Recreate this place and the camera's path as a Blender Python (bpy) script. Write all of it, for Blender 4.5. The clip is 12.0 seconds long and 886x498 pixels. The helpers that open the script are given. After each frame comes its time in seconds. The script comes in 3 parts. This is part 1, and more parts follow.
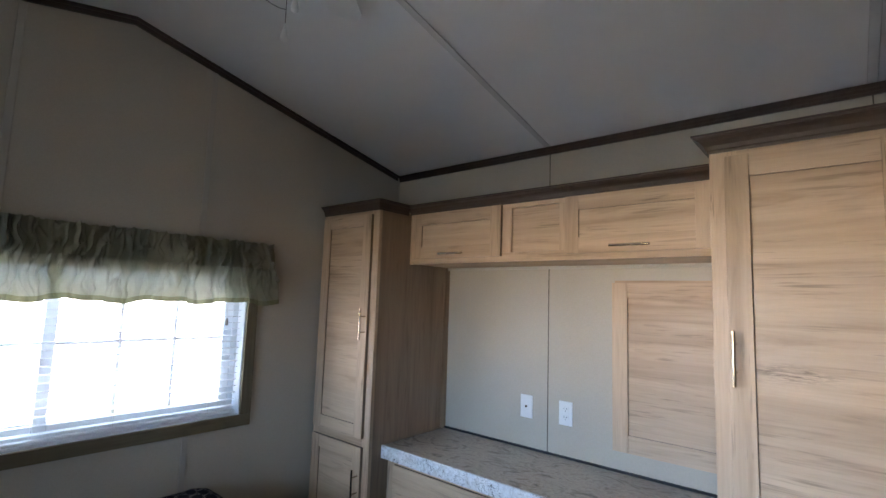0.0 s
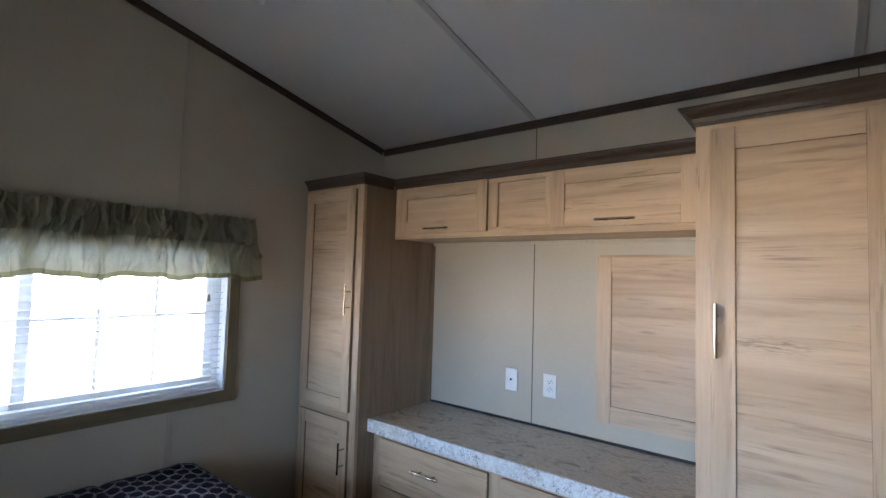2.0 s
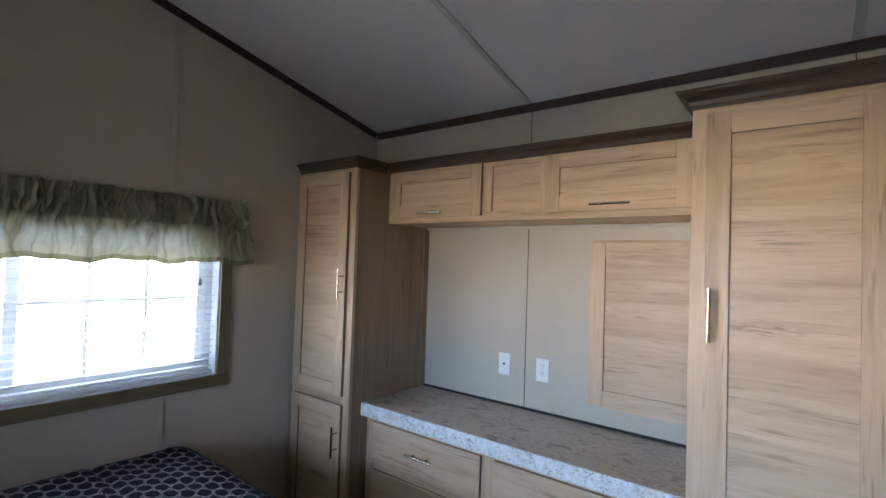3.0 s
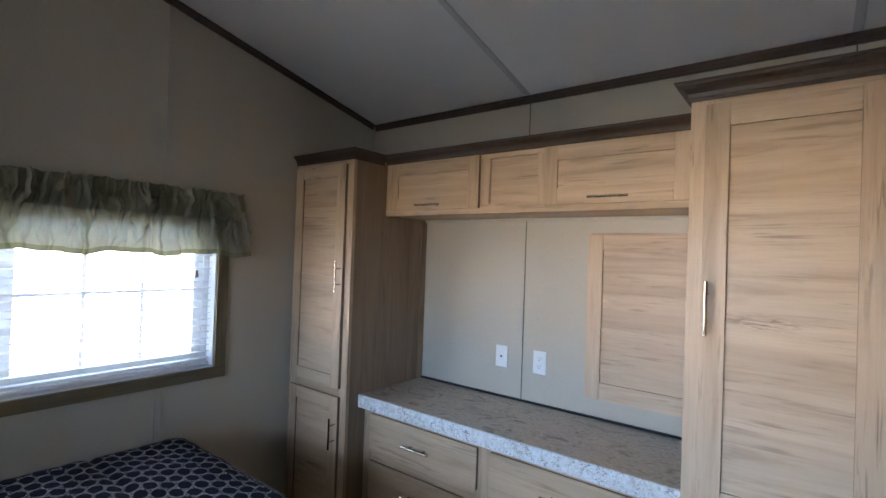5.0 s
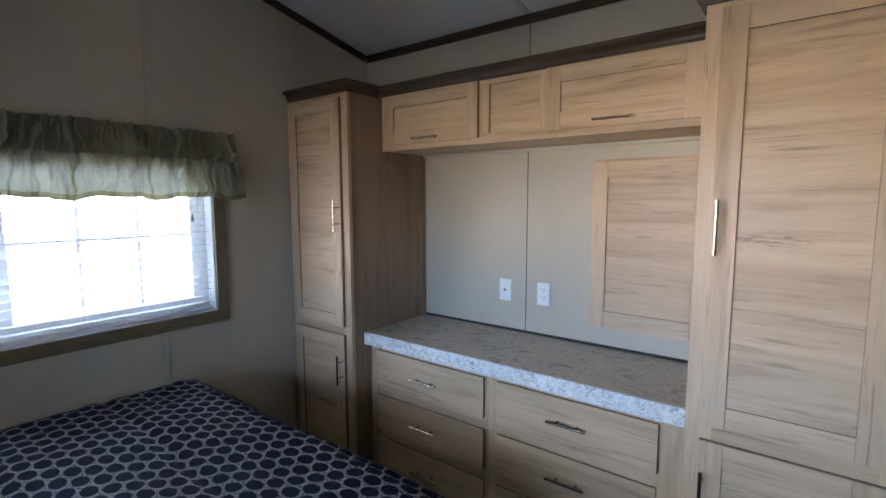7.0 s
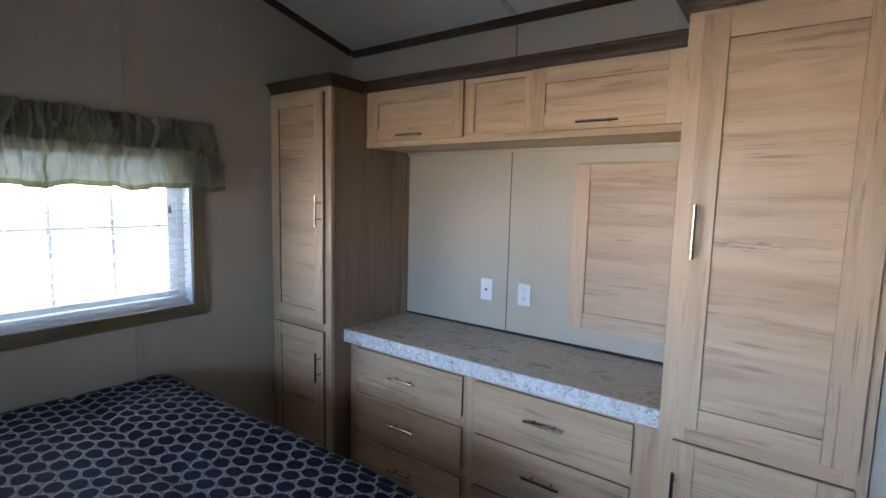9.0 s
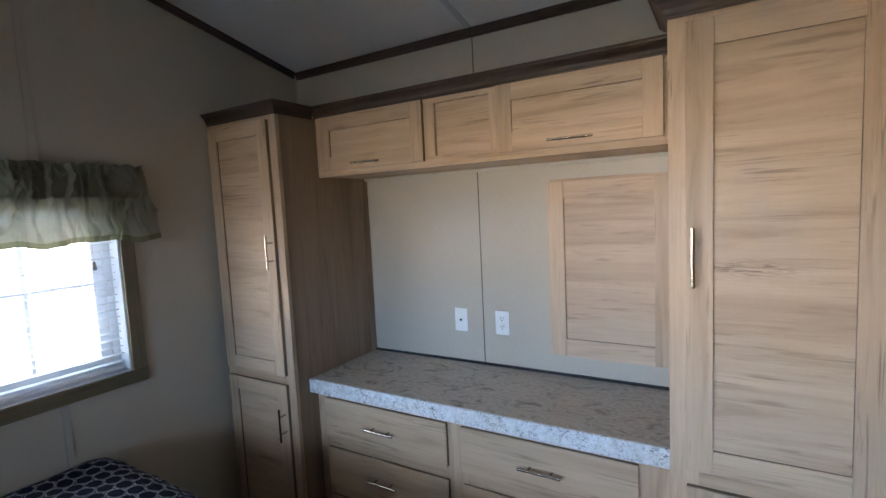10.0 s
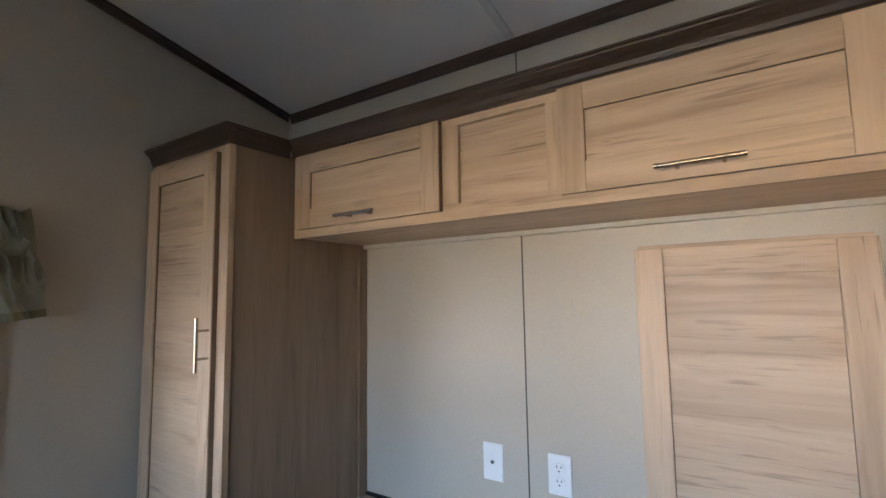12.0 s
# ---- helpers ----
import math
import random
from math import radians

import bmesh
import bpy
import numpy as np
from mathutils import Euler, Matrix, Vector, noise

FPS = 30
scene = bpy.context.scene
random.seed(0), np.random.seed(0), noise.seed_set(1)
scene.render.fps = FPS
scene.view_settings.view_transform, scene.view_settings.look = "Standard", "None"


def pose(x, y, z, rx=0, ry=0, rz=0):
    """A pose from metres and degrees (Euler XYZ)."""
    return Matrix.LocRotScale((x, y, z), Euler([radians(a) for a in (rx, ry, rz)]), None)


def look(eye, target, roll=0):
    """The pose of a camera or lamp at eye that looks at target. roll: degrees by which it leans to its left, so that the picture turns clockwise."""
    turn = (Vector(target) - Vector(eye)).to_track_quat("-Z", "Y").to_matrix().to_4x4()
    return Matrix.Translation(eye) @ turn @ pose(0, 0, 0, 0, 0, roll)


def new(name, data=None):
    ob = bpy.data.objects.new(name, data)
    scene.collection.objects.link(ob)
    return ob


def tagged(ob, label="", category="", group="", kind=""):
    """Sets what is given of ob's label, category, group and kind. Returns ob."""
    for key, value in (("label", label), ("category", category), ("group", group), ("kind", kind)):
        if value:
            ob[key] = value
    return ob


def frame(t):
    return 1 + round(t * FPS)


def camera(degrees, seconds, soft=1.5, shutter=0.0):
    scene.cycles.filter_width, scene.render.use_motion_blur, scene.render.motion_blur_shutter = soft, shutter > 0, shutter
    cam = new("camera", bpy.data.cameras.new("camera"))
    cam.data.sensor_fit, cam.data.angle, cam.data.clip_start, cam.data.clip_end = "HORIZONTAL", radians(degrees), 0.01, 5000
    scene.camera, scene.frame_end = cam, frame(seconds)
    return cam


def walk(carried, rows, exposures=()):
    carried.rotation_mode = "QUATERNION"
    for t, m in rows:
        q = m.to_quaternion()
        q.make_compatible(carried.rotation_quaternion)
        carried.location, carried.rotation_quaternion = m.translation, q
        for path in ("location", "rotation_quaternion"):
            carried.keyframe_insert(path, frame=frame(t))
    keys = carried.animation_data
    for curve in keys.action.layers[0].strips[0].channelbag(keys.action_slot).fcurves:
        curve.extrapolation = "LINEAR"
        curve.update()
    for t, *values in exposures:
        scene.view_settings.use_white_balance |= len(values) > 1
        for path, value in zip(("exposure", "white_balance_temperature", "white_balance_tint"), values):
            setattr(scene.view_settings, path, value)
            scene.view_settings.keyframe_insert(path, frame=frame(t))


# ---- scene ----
cam = camera(85.7, 12.0)
PATH = [
    (0, (-0.112, 0.178, 1.542), (-1.397, 1.697, 1.749), 1.9),
    (0.5, (-0.112, 0.183, 1.545), (-1.388, 1.712, 1.738), 1.8),
    (1, (-0.116, 0.181, 1.543), (-1.391, 1.711, 1.721), 1.4),
    (1.5, (-0.117, 0.191, 1.538), (-1.367, 1.746, 1.687), 1.7),
    (2, (-0.121, 0.194, 1.535), (-1.363, 1.757, 1.646), 1.7),
    (2.5, (-0.124, 0.2, 1.53), (-1.351, 1.777, 1.603), 2.0),
    (3, (-0.13, 0.203, 1.528), (-1.351, 1.786, 1.582), 1.9),
    (5, (-0.129, 0.212, 1.529), (-1.345, 1.799, 1.551), 2.0),
    (5.5, (-0.139, 0.223, 1.523), (-1.34, 1.821, 1.475), 1.5),
    (6, (-0.137, 0.23, 1.518), (-1.341, 1.826, 1.451), 1.4),
    (6.5, (-0.15, 0.235, 1.511), (-1.364, 1.818, 1.367), 0.7),
    (6.7, (-0.155, 0.243, 1.497), (-1.368, 1.821, 1.3), -0.1),
    (8.5, (-0.163, 0.255, 1.473), (-1.326, 1.863, 1.218), 1.2),
    (9, (-0.156, 0.254, 1.483), (-1.307, 1.874, 1.266), 1.4),
    (9.5, (-0.181, 0.315, 1.535), (-1.227, 2.01, 1.353), -2.4),
    (10, (-0.288, 0.39, 1.564), (-1.304, 2.104, 1.384), -2.8),
    (10.5, (-0.482, 0.423, 1.568), (-1.474, 2.153, 1.418), -3.4),
    (11, (-0.497, 0.621, 1.54), (-1.451, 2.378, 1.504), -2.8),
    (11.5, (-0.587, 0.836, 1.534), (-1.538, 2.593, 1.61), -1.6),
    (12, (-0.645, 1.029, 1.533), (-1.76, 2.678, 1.721), -0.9),
]
walk(cam, [(t, look(eye, target, roll)) for t, eye, target, roll in PATH],
     [(0.0, 0.30, 6320, 19), (6.5, 0.28, 6300, 19), (8.5, 0.23, 6280, 19), (10.5, 0.22, 6300, 19), (11.5, 0.40, 6380, 19), (12.0, 0.46, 6450, 20)])

# ---- world, sun and window light ----
world = bpy.data.worlds.new("daylight")
scene.world = world
world.use_nodes = True
wn = world.node_tree.nodes
sky = wn.new("ShaderNodeTexSky")
sky.sky_type = "NISHITA"
sky.sun_disc = False
sky.sun_elevation = radians(48)
sky.sun_rotation = radians(200)
wn["Background"].inputs["Strength"].default_value = 0.12
world.node_tree.links.new(sky.outputs["Color"], wn["Background"].inputs["Color"])

sun_data = bpy.data.lights.new("sun", "SUN")
sun_data.energy, sun_data.angle, sun_data.color = 3.0, radians(0.5), (1.0, 0.95, 0.88)
sun = new("sun", sun_data)
sun.matrix_world = look((6, 12, 14), (0, 0, 0))


def window_lamp(name, watts, colour, w, h, m, spread):
    data = bpy.data.lights.new(name, "AREA")
    data.shape, data.size, data.size_y = "RECTANGLE", w, h
    data.energy, data.color, data.spread = watts, colour, radians(spread)
    ob = new(name, data)
    ob.matrix_world = m
    return ob


# area lamps standing in for daylight through the openings: blue from the sky downwards, warm from the sunlit ground
# upwards
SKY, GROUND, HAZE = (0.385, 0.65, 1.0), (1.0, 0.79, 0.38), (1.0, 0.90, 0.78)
window_lamp("west_sky_light", 22, SKY, 3.4, 1.5, look((-3.65, 0.63, 2.30), (-2.40, 0.63, 1.35)), 180)
window_lamp("west_ground_light", 42, HAZE, 3.4, 1.2, look((-3.60, 0.63, 0.00), (-2.40, 0.63, 1.25)), 180)
# south pair: added lamps shining through the unseen south opening onto the cabinets
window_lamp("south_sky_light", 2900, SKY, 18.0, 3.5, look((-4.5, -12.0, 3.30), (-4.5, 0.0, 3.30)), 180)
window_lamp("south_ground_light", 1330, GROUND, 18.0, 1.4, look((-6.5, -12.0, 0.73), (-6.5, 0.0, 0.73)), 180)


# ---- materials ----
def material(name, rough=0.6, metal=0.0):
    m = bpy.data.materials.new(name)
    m.use_nodes = True
    t = m.node_tree
    b = t.nodes["Principled BSDF"]
    b.inputs["Roughness"].default_value = rough
    b.inputs["Metallic"].default_value = metal
    return m, t, b


def node(t, kind, **values):
    n = t.nodes.new(kind)
    for k, v in values.items():
        n.inputs[k].default_value = v
    return n


def ramp(t, source, stops, smooth=False):
    r = t.nodes.new("ShaderNodeValToRGB")
    if smooth:
        r.color_ramp.interpolation = "EASE"
    e = r.color_ramp.elements
    while len(e) < len(stops):
        e.new(0.5)
    for el, (p, c) in zip(e, stops):
        el.position, el.color = p, (*c, 1)
    t.links.new(source, r.inputs["Fac"])
    return r.outputs["Color"]


def mix(t, kind, fac, a, b):
    n = t.nodes.new("ShaderNodeMix")
    n.data_type, n.blend_type = "RGBA", kind
    for sock, v in ((n.inputs["Factor"], fac), (n.inputs[6], a), (n.inputs[7], b)):
        if isinstance(v, (int, float)):
            sock.default_value = v
        elif isinstance(v, tuple):
            sock.default_value = (*v, 1)
        else:
            t.links.new(v, sock)
    return n.outputs[2]


def math_node(t, op, a, b=None, c=None):
    n = t.nodes.new("ShaderNodeMath")
    n.operation = op
    for sock, v in zip(n.inputs, (a, b, c)):
        if v is None:
            continue
        if isinstance(v, (int, float)):
            sock.default_value = v
        else:
            t.links.new(v, sock)
    return n.outputs[0]


def mapped(t, scale, shift=True):
    """Object coordinates, stretched, and moved by a random amount for each piece."""
    tc = t.nodes.new("ShaderNodeTexCoord")
    mp = node(t, "ShaderNodeMapping", Scale=scale)
    if shift:
        info = t.nodes.new("ShaderNodeObjectInfo")
        move = t.nodes.new("ShaderNodeVectorMath")
        move.operation = "MULTIPLY_ADD"
        t.links.new(info.outputs["Random"], move.inputs[0])
        move.inputs[1].default_value = (7.0, 9.0, 5.0)
        t.links.new(tc.outputs["Object"], move.inputs[2])
        t.links.new(move.outputs[0], mp.inputs["Vector"])
    else:
        t.links.new(tc.outputs["Object"], mp.inputs["Vector"])
    return mp.outputs["Vector"]


def noise_tex(t, vec, scale, detail=4.0, rough=0.55, distort=0.0):
    n = node(t, "ShaderNodeTexNoise", Scale=scale, Detail=detail, Roughness=rough, Distortion=distort)
    t.links.new(vec, n.inputs["Vector"])
    return n.outputs["Fac"]


def bump(t, b, height, strength, distance=0.002):
    n = node(t, "ShaderNodeBump", Strength=strength, Distance=distance)
    t.links.new(height, n.inputs["Height"])
    t.links.new(n.outputs["Normal"], b.inputs["Normal"])


def wood(name, along, light, mid, dark, rough=0.42, depth=0.62, knot=None, relief=0.12):
    """Wood-grain laminate; along: the axis of the grain. Soft bands, fine pores and loose clusters of darker streaks."""
    m, t, b = material(name, rough)
    i = "xyz".index(along)
    broad, fine, fleck, band, zone = [13.0] * 3, [120.0] * 3, [80.0] * 3, [8.5] * 3, [9.0] * 3
    broad[i], fine[i], fleck[i], band[i], zone[i] = 1.3, 4.0, 3.4, 0.35, 2.6
    v1, v2, v3, v4, v5 = (mapped(t, s) for s in (broad, fine, fleck, band, zone))
    n1 = noise_tex(t, v1, 1.0, 5.0, 0.6, 1.6)
    n2 = noise_tex(t, v2, 1.0, 3.0, 0.6, 0.4)
    n3 = noise_tex(t, v3, 1.0, 3.0, 0.55, 1.2)
    n4 = noise_tex(t, v4, 1.0, 3.0, 0.5, 1.0)
    patch = noise_tex(t, v5, 1.0, 2.0, 0.5, 0.8)
    base = ramp(t, n1, [(0.30, mid), (0.44, tuple(0.3 * a + 0.7 * c for a, c in zip(mid, light))), (0.58, light), (0.76, tuple(0.6 * a + 0.4 * c for a, c in zip(light, mid)))])
    bands = ramp(t, n4, [(0.36, (0.83, 0.81, 0.78)), (0.48, (0.96, 0.95, 0.94)), (0.62, (1.08, 1.08, 1.08))])
    col = mix(t, "MULTIPLY", 0.9, base, bands)
    grain = ramp(t, n2, [(0.30, (0.84, 0.82, 0.79)), (0.58, (1, 1, 1))])
    col = mix(t, "MULTIPLY", 0.4, col, grain)
    streak = ramp(t, n3, [(0.545, (0, 0, 0)), (0.645, (1, 1, 1))])
    where = ramp(t, patch, [(0.46, (0.03, 0.03, 0.03)), (0.63, (1, 1, 1))])
    fac = math_node(t, "MULTIPLY", math_node(t, "MULTIPLY", streak, where), depth)
    col = mix(t, "MIX", fac, col, dark)
    if knot:
        tc = t.nodes.new("ShaderNodeTexCoord")
        sep = t.nodes.new("ShaderNodeSeparateXYZ")
        t.links.new(tc.outputs["Object"], sep.inputs[0])
        dx = math_node(t, "DIVIDE", math_node(t, "SUBTRACT", sep.outputs[0], knot[0]), 0.085)
        dz = math_node(t, "DIVIDE", math_node(t, "SUBTRACT", sep.outputs[2], knot[1]), 0.020)
        d = math_node(t, "ADD", math_node(t, "MULTIPLY", dx, dx), math_node(t, "MULTIPLY", dz, dz))
        near = math_node(t, "POWER", 2.718, math_node(t, "MULTIPLY", d, -1.0))
        curl = noise_tex(t, mapped(t, (16.0, 16.0, 130.0), False), 1.0, 3.0, 0.6, 1.5)
        mark = math_node(t, "MULTIPLY", near, ramp(t, curl, [(0.40, (0, 0, 0)), (0.58, (1, 1, 1))]))
        col = mix(t, "MIX", math_node(t, "MULTIPLY", mark, 0.85), col, tuple(c * 0.8 for c in dark))
    info = t.nodes.new("ShaderNodeObjectInfo")
    tone = ramp(t, info.outputs["Random"], [(0.0, (0.90, 0.89, 0.88)), (1.0, (1.0, 1.0, 1.0))])
    col = mix(t, "MULTIPLY", 1.0, col, tone)
    t.links.new(col, b.inputs["Base Color"])
    spread = 0.1 * relief / 0.12
    r = ramp(t, n2, [(0.3, (rough + spread,) * 3), (0.7, (rough - 0.5 * spread,) * 3)])
    t.links.new(r, b.inputs["Roughness"])
    bump(t, b, n2, relief, 0.0008)
    return m


OAK = ((0.60, 0.432, 0.287), (0.45, 0.308, 0.195), (0.17, 0.110, 0.068))
oak_along = wood("oak_laminate_grain_across", "x", *OAK)
oak_knotty = wood("oak_laminate_with_knot", "x", *OAK, knot=(-0.235, 1.372))
oak_up = wood("oak_laminate_grain_upright", "z", *OAK)
# tall cabinet side: oak grain at about half the brightness of OAK
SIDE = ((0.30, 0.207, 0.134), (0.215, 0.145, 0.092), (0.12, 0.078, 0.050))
side_up = wood("darker_oak_side_panel", "z", *SIDE, 0.45, 0.4)
edge_wood = wood("brown_door_edge", "z", (0.20, 0.135, 0.082), (0.15, 0.10, 0.062), (0.09, 0.06, 0.04), 0.5)
DARK = ((0.075, 0.046, 0.033), (0.058, 0.035, 0.025), (0.034, 0.021, 0.016))
trim_x = wood("dark_walnut_trim_along", "x", *DARK, 0.38, 0.25, relief=0.03)
trim_y = wood("dark_walnut_trim_deep", "y", *DARK, 0.38, 0.25, relief=0.03)
casing_y = wood("olive_brown_casing_across", "y", (0.190, 0.150, 0.085), (0.150, 0.118, 0.066), (0.085, 0.066, 0.040), 0.45)
casing_z = wood("olive_brown_casing_upright", "z", (0.190, 0.150, 0.085), (0.150, 0.118, 0.066), (0.085, 0.066, 0.040), 0.45)
floor_wood = wood("brown_plank_vinyl", "x", (0.075, 0.052, 0.036), (0.055, 0.038, 0.026), (0.03, 0.02, 0.015), 0.5)


def vinyl_wall():
    m, t, b = material("taupe_vinyl_wall_panel", 0.40)
    weave = noise_tex(t, mapped(t, (420, 420, 60), False), 1.0, 2.0)
    cross = noise_tex(t, mapped(t, (55, 55, 420), False), 1.0, 2.0)
    cloud = noise_tex(t, mapped(t, (1.3, 1.3, 1.1), False), 1.0, 3.0)
    w = math_node(t, "ADD", weave, cross)
    col = ramp(t, cloud, [(0.35, (0.475, 0.422, 0.335)), (0.65, (0.520, 0.464, 0.370))])
    tint = ramp(t, math_node(t, "MULTIPLY", w, 0.5), [(0.38, (0.90, 0.90, 0.89)), (0.60, (1, 1, 1))])
    t.links.new(mix(t, "MULTIPLY", 0.8, col, tint), b.inputs["Base Color"])
    bump(t, b, w, 0.10, 0.0006)
    return m


def painted(name, colour, rough=0.6, grain=900.0, amount=0.08, cloudy=0.05):
    m, t, b = material(name, rough)
    n1 = noise_tex(t, mapped(t, (1, 1, 1), False), grain, 2.0)
    n2 = noise_tex(t, mapped(t, (1, 1, 1), False), 2.1, 4.0)
    low = tuple(c * (1 - cloudy) for c in colour)
    t.links.new(ramp(t, n2, [(0.35, low), (0.65, colour)]), b.inputs["Base Color"])
    bump(t, b, n1, amount, 0.0006)
    return m


wall_mat = vinyl_wall()
strip_mat = painted("taupe_wall_batten", (0.48, 0.44, 0.37), 0.45)
joint_mat = painted("dark_panel_joint", (0.10, 0.085, 0.065), 0.7)
ceiling_mat = painted("white_ceiling_panel", (0.80, 0.78, 0.765), 0.7, 260.0, 0.10)
batten_mat = painted("pale_ceiling_batten", (0.60, 0.59, 0.57), 0.45)
plastic = painted("white_plastic", (0.80, 0.80, 0.78), 0.35, 400.0, 0.02, 0.02)
vinyl_frame = painted("white_vinyl_window_frame", (0.78, 0.81, 0.84), 0.35, 400.0, 0.02, 0.03)
slat_mat = painted("white_blind_slat", (0.80, 0.81, 0.82), 0.45, 300.0, 0.02, 0.03)
dark_slot = painted("black_slot", (0.012, 0.012, 0.012), 0.6)
gap_mat = painted("dark_gap_strip", (0.015, 0.014, 0.016), 0.7)
siding = painted("pale_outside_siding", (0.60, 0.58, 0.54), 0.6)
mattress_mat = painted("white_mattress_ticking", (0.60, 0.59, 0.56), 0.8)
bed_base_mat = painted("dark_bed_base", (0.05, 0.04, 0.035), 0.6)
cord_mat = painted("pale_blind_cord", (0.62, 0.60, 0.55), 0.7)
tassel_mat = painted("grey_brown_plastic", (0.22, 0.19, 0.16), 0.5)


def brushed(name, colour, rough=0.28):
    m, t, b = material(name, rough, 1.0)
    n = noise_tex(t, mapped(t, (300, 300, 300)), 1.0, 2.0)
    t.links.new(ramp(t, n, [(0.3, tuple(c * 0.86 for c in colour)), (0.7, colour)]), b.inputs["Base Color"])
    bump(t, b, n, 0.06, 0.0004)
    return m


nickel = brushed("brushed_nickel", (0.42, 0.37, 0.31), 0.22)
bronze = brushed("dark_bronze_metal", (0.10, 0.085, 0.07), 0.4)


def counter(name, stops, fleck_colour, fleck_cut, chip=240.0, blotch=9.0):
    """Speckled stone-look laminate: cloudy blotches with loose clusters of curled flecks."""
    m, t, b = material(name, 0.30)
    v = mapped(t, (1, 1, 1), False)
    vs = mapped(t, (1.0, 1.7, 1.0), False)
    n1 = noise_tex(t, vs, blotch, 6.0, 0.66, 2.4)
    n2 = noise_tex(t, v, 60.0, 4.0, 0.65)
    base = ramp(t, n1, stops)
    tint = ramp(t, n2, [(0.34, (0.76, 0.74, 0.72)), (0.62, (1, 1, 1))])
    col = mix(t, "MULTIPLY", 0.8, base, tint)
    n3 = noise_tex(t, mapped(t, (1.0, 1.6, 1.3), False), chip, 2.0, 0.55, 1.6)
    where = ramp(t, noise_tex(t, v, 17.0, 3.0, 0.6), [(0.38, (0.12, 0.12, 0.12)), (0.58, (1, 1, 1))])
    fleck = math_node(t, "MULTIPLY", ramp(t, n3, fleck_cut), where)
    col = mix(t, "MIX", fleck, col, fleck_colour)
    t.links.new(col, b.inputs["Base Color"])
    return m


counter_top = counter("brown_granite_laminate",
                      [(0.34, (0.18, 0.14, 0.105)), (0.43, (0.38, 0.31, 0.24)), (0.53, (0.52, 0.445, 0.36)), (0.62, (0.41, 0.34, 0.265)), (0.72, (0.25, 0.20, 0.15))],
                      (0.09, 0.07, 0.055), [(0.64, (0, 0, 0)), (0.72, (0.7, 0.7, 0.7))], 42.0, 6.5)
counter_edge = counter("pale_speckled_edge_laminate",
                       [(0.32, (0.48, 0.45, 0.40)), (0.46, (0.74, 0.75, 0.74)), (0.70, (0.78, 0.79, 0.79))],
                       (0.085, 0.08, 0.07), [(0.56, (0, 0, 0)), (0.61, (0.9, 0.9, 0.9))], 95.0)


def glass_mat():
    m, t, b = material("clear_glass", 0.02)
    b.inputs["Base Color"].default_value = (0.97, 0.99, 0.99, 1)
    b.inputs["Transmission Weight"].default_value = 1.0
    b.inputs["IOR"].default_value = 1.45
    return m


glass = glass_mat()


def cloth(name, colour, through_colour, share, open_weave=0.0):
    """A thin woven cloth that lets some light through."""
    m, t, b = material(name, 0.9)
    b.inputs["Specular IOR Level"].default_value = 0.1
    v = mapped(t, (1, 1, 1), False)
    threads = noise_tex(t, mapped(t, (60, 500, 900), False), 1.0, 2.0)
    blot = noise_tex(t, v, 14.0, 4.0)
    low = tuple(c * 0.82 for c in colour)
    col = mix(t, "MULTIPLY", 0.6, ramp(t, blot, [(0.3, low), (0.7, colour)]), ramp(t, threads, [(0.35, (0.75, 0.75, 0.73)), (0.6, (1, 1, 1))]))
    t.links.new(col, b.inputs["Base Color"])
    bump(t, b, threads, 0.2, 0.0008)
    tr = t.nodes.new("ShaderNodeBsdfTranslucent")
    tr.inputs["Color"].default_value = (*through_colour, 1)
    mx = t.nodes.new("ShaderNodeMixShader")
    mx.inputs["Fac"].default_value = share
    t.links.new(b.outputs[0], mx.inputs[1])
    t.links.new(tr.outputs[0], mx.inputs[2])
    out = mx.outputs[0]
    if open_weave:
        tp = t.nodes.new("ShaderNodeBsdfTransparent")
        m2 = t.nodes.new("ShaderNodeMixShader")
        m2.inputs["Fac"].default_value = open_weave
        t.links.new(out, m2.inputs[1])
        t.links.new(tp.outputs[0], m2.inputs[2])
        out = m2.outputs[0]
    t.links.new(out, t.nodes["Material Output"].inputs["Surface"])
    return m


valance_cloth = cloth("grey_green_valance_cloth", (0.39, 0.375, 0.28), (0.32, 0.32, 0.215), 0.12, 0.012)
header_cloth = cloth("grey_green_doubled_cloth", (0.36, 0.345, 0.245), (0.16, 0.16, 0.10), 0.04)
hem_cloth = cloth("olive_hem_cloth", (0.26, 0.25, 0.15), (0.20, 0.195, 0.10), 0.25)


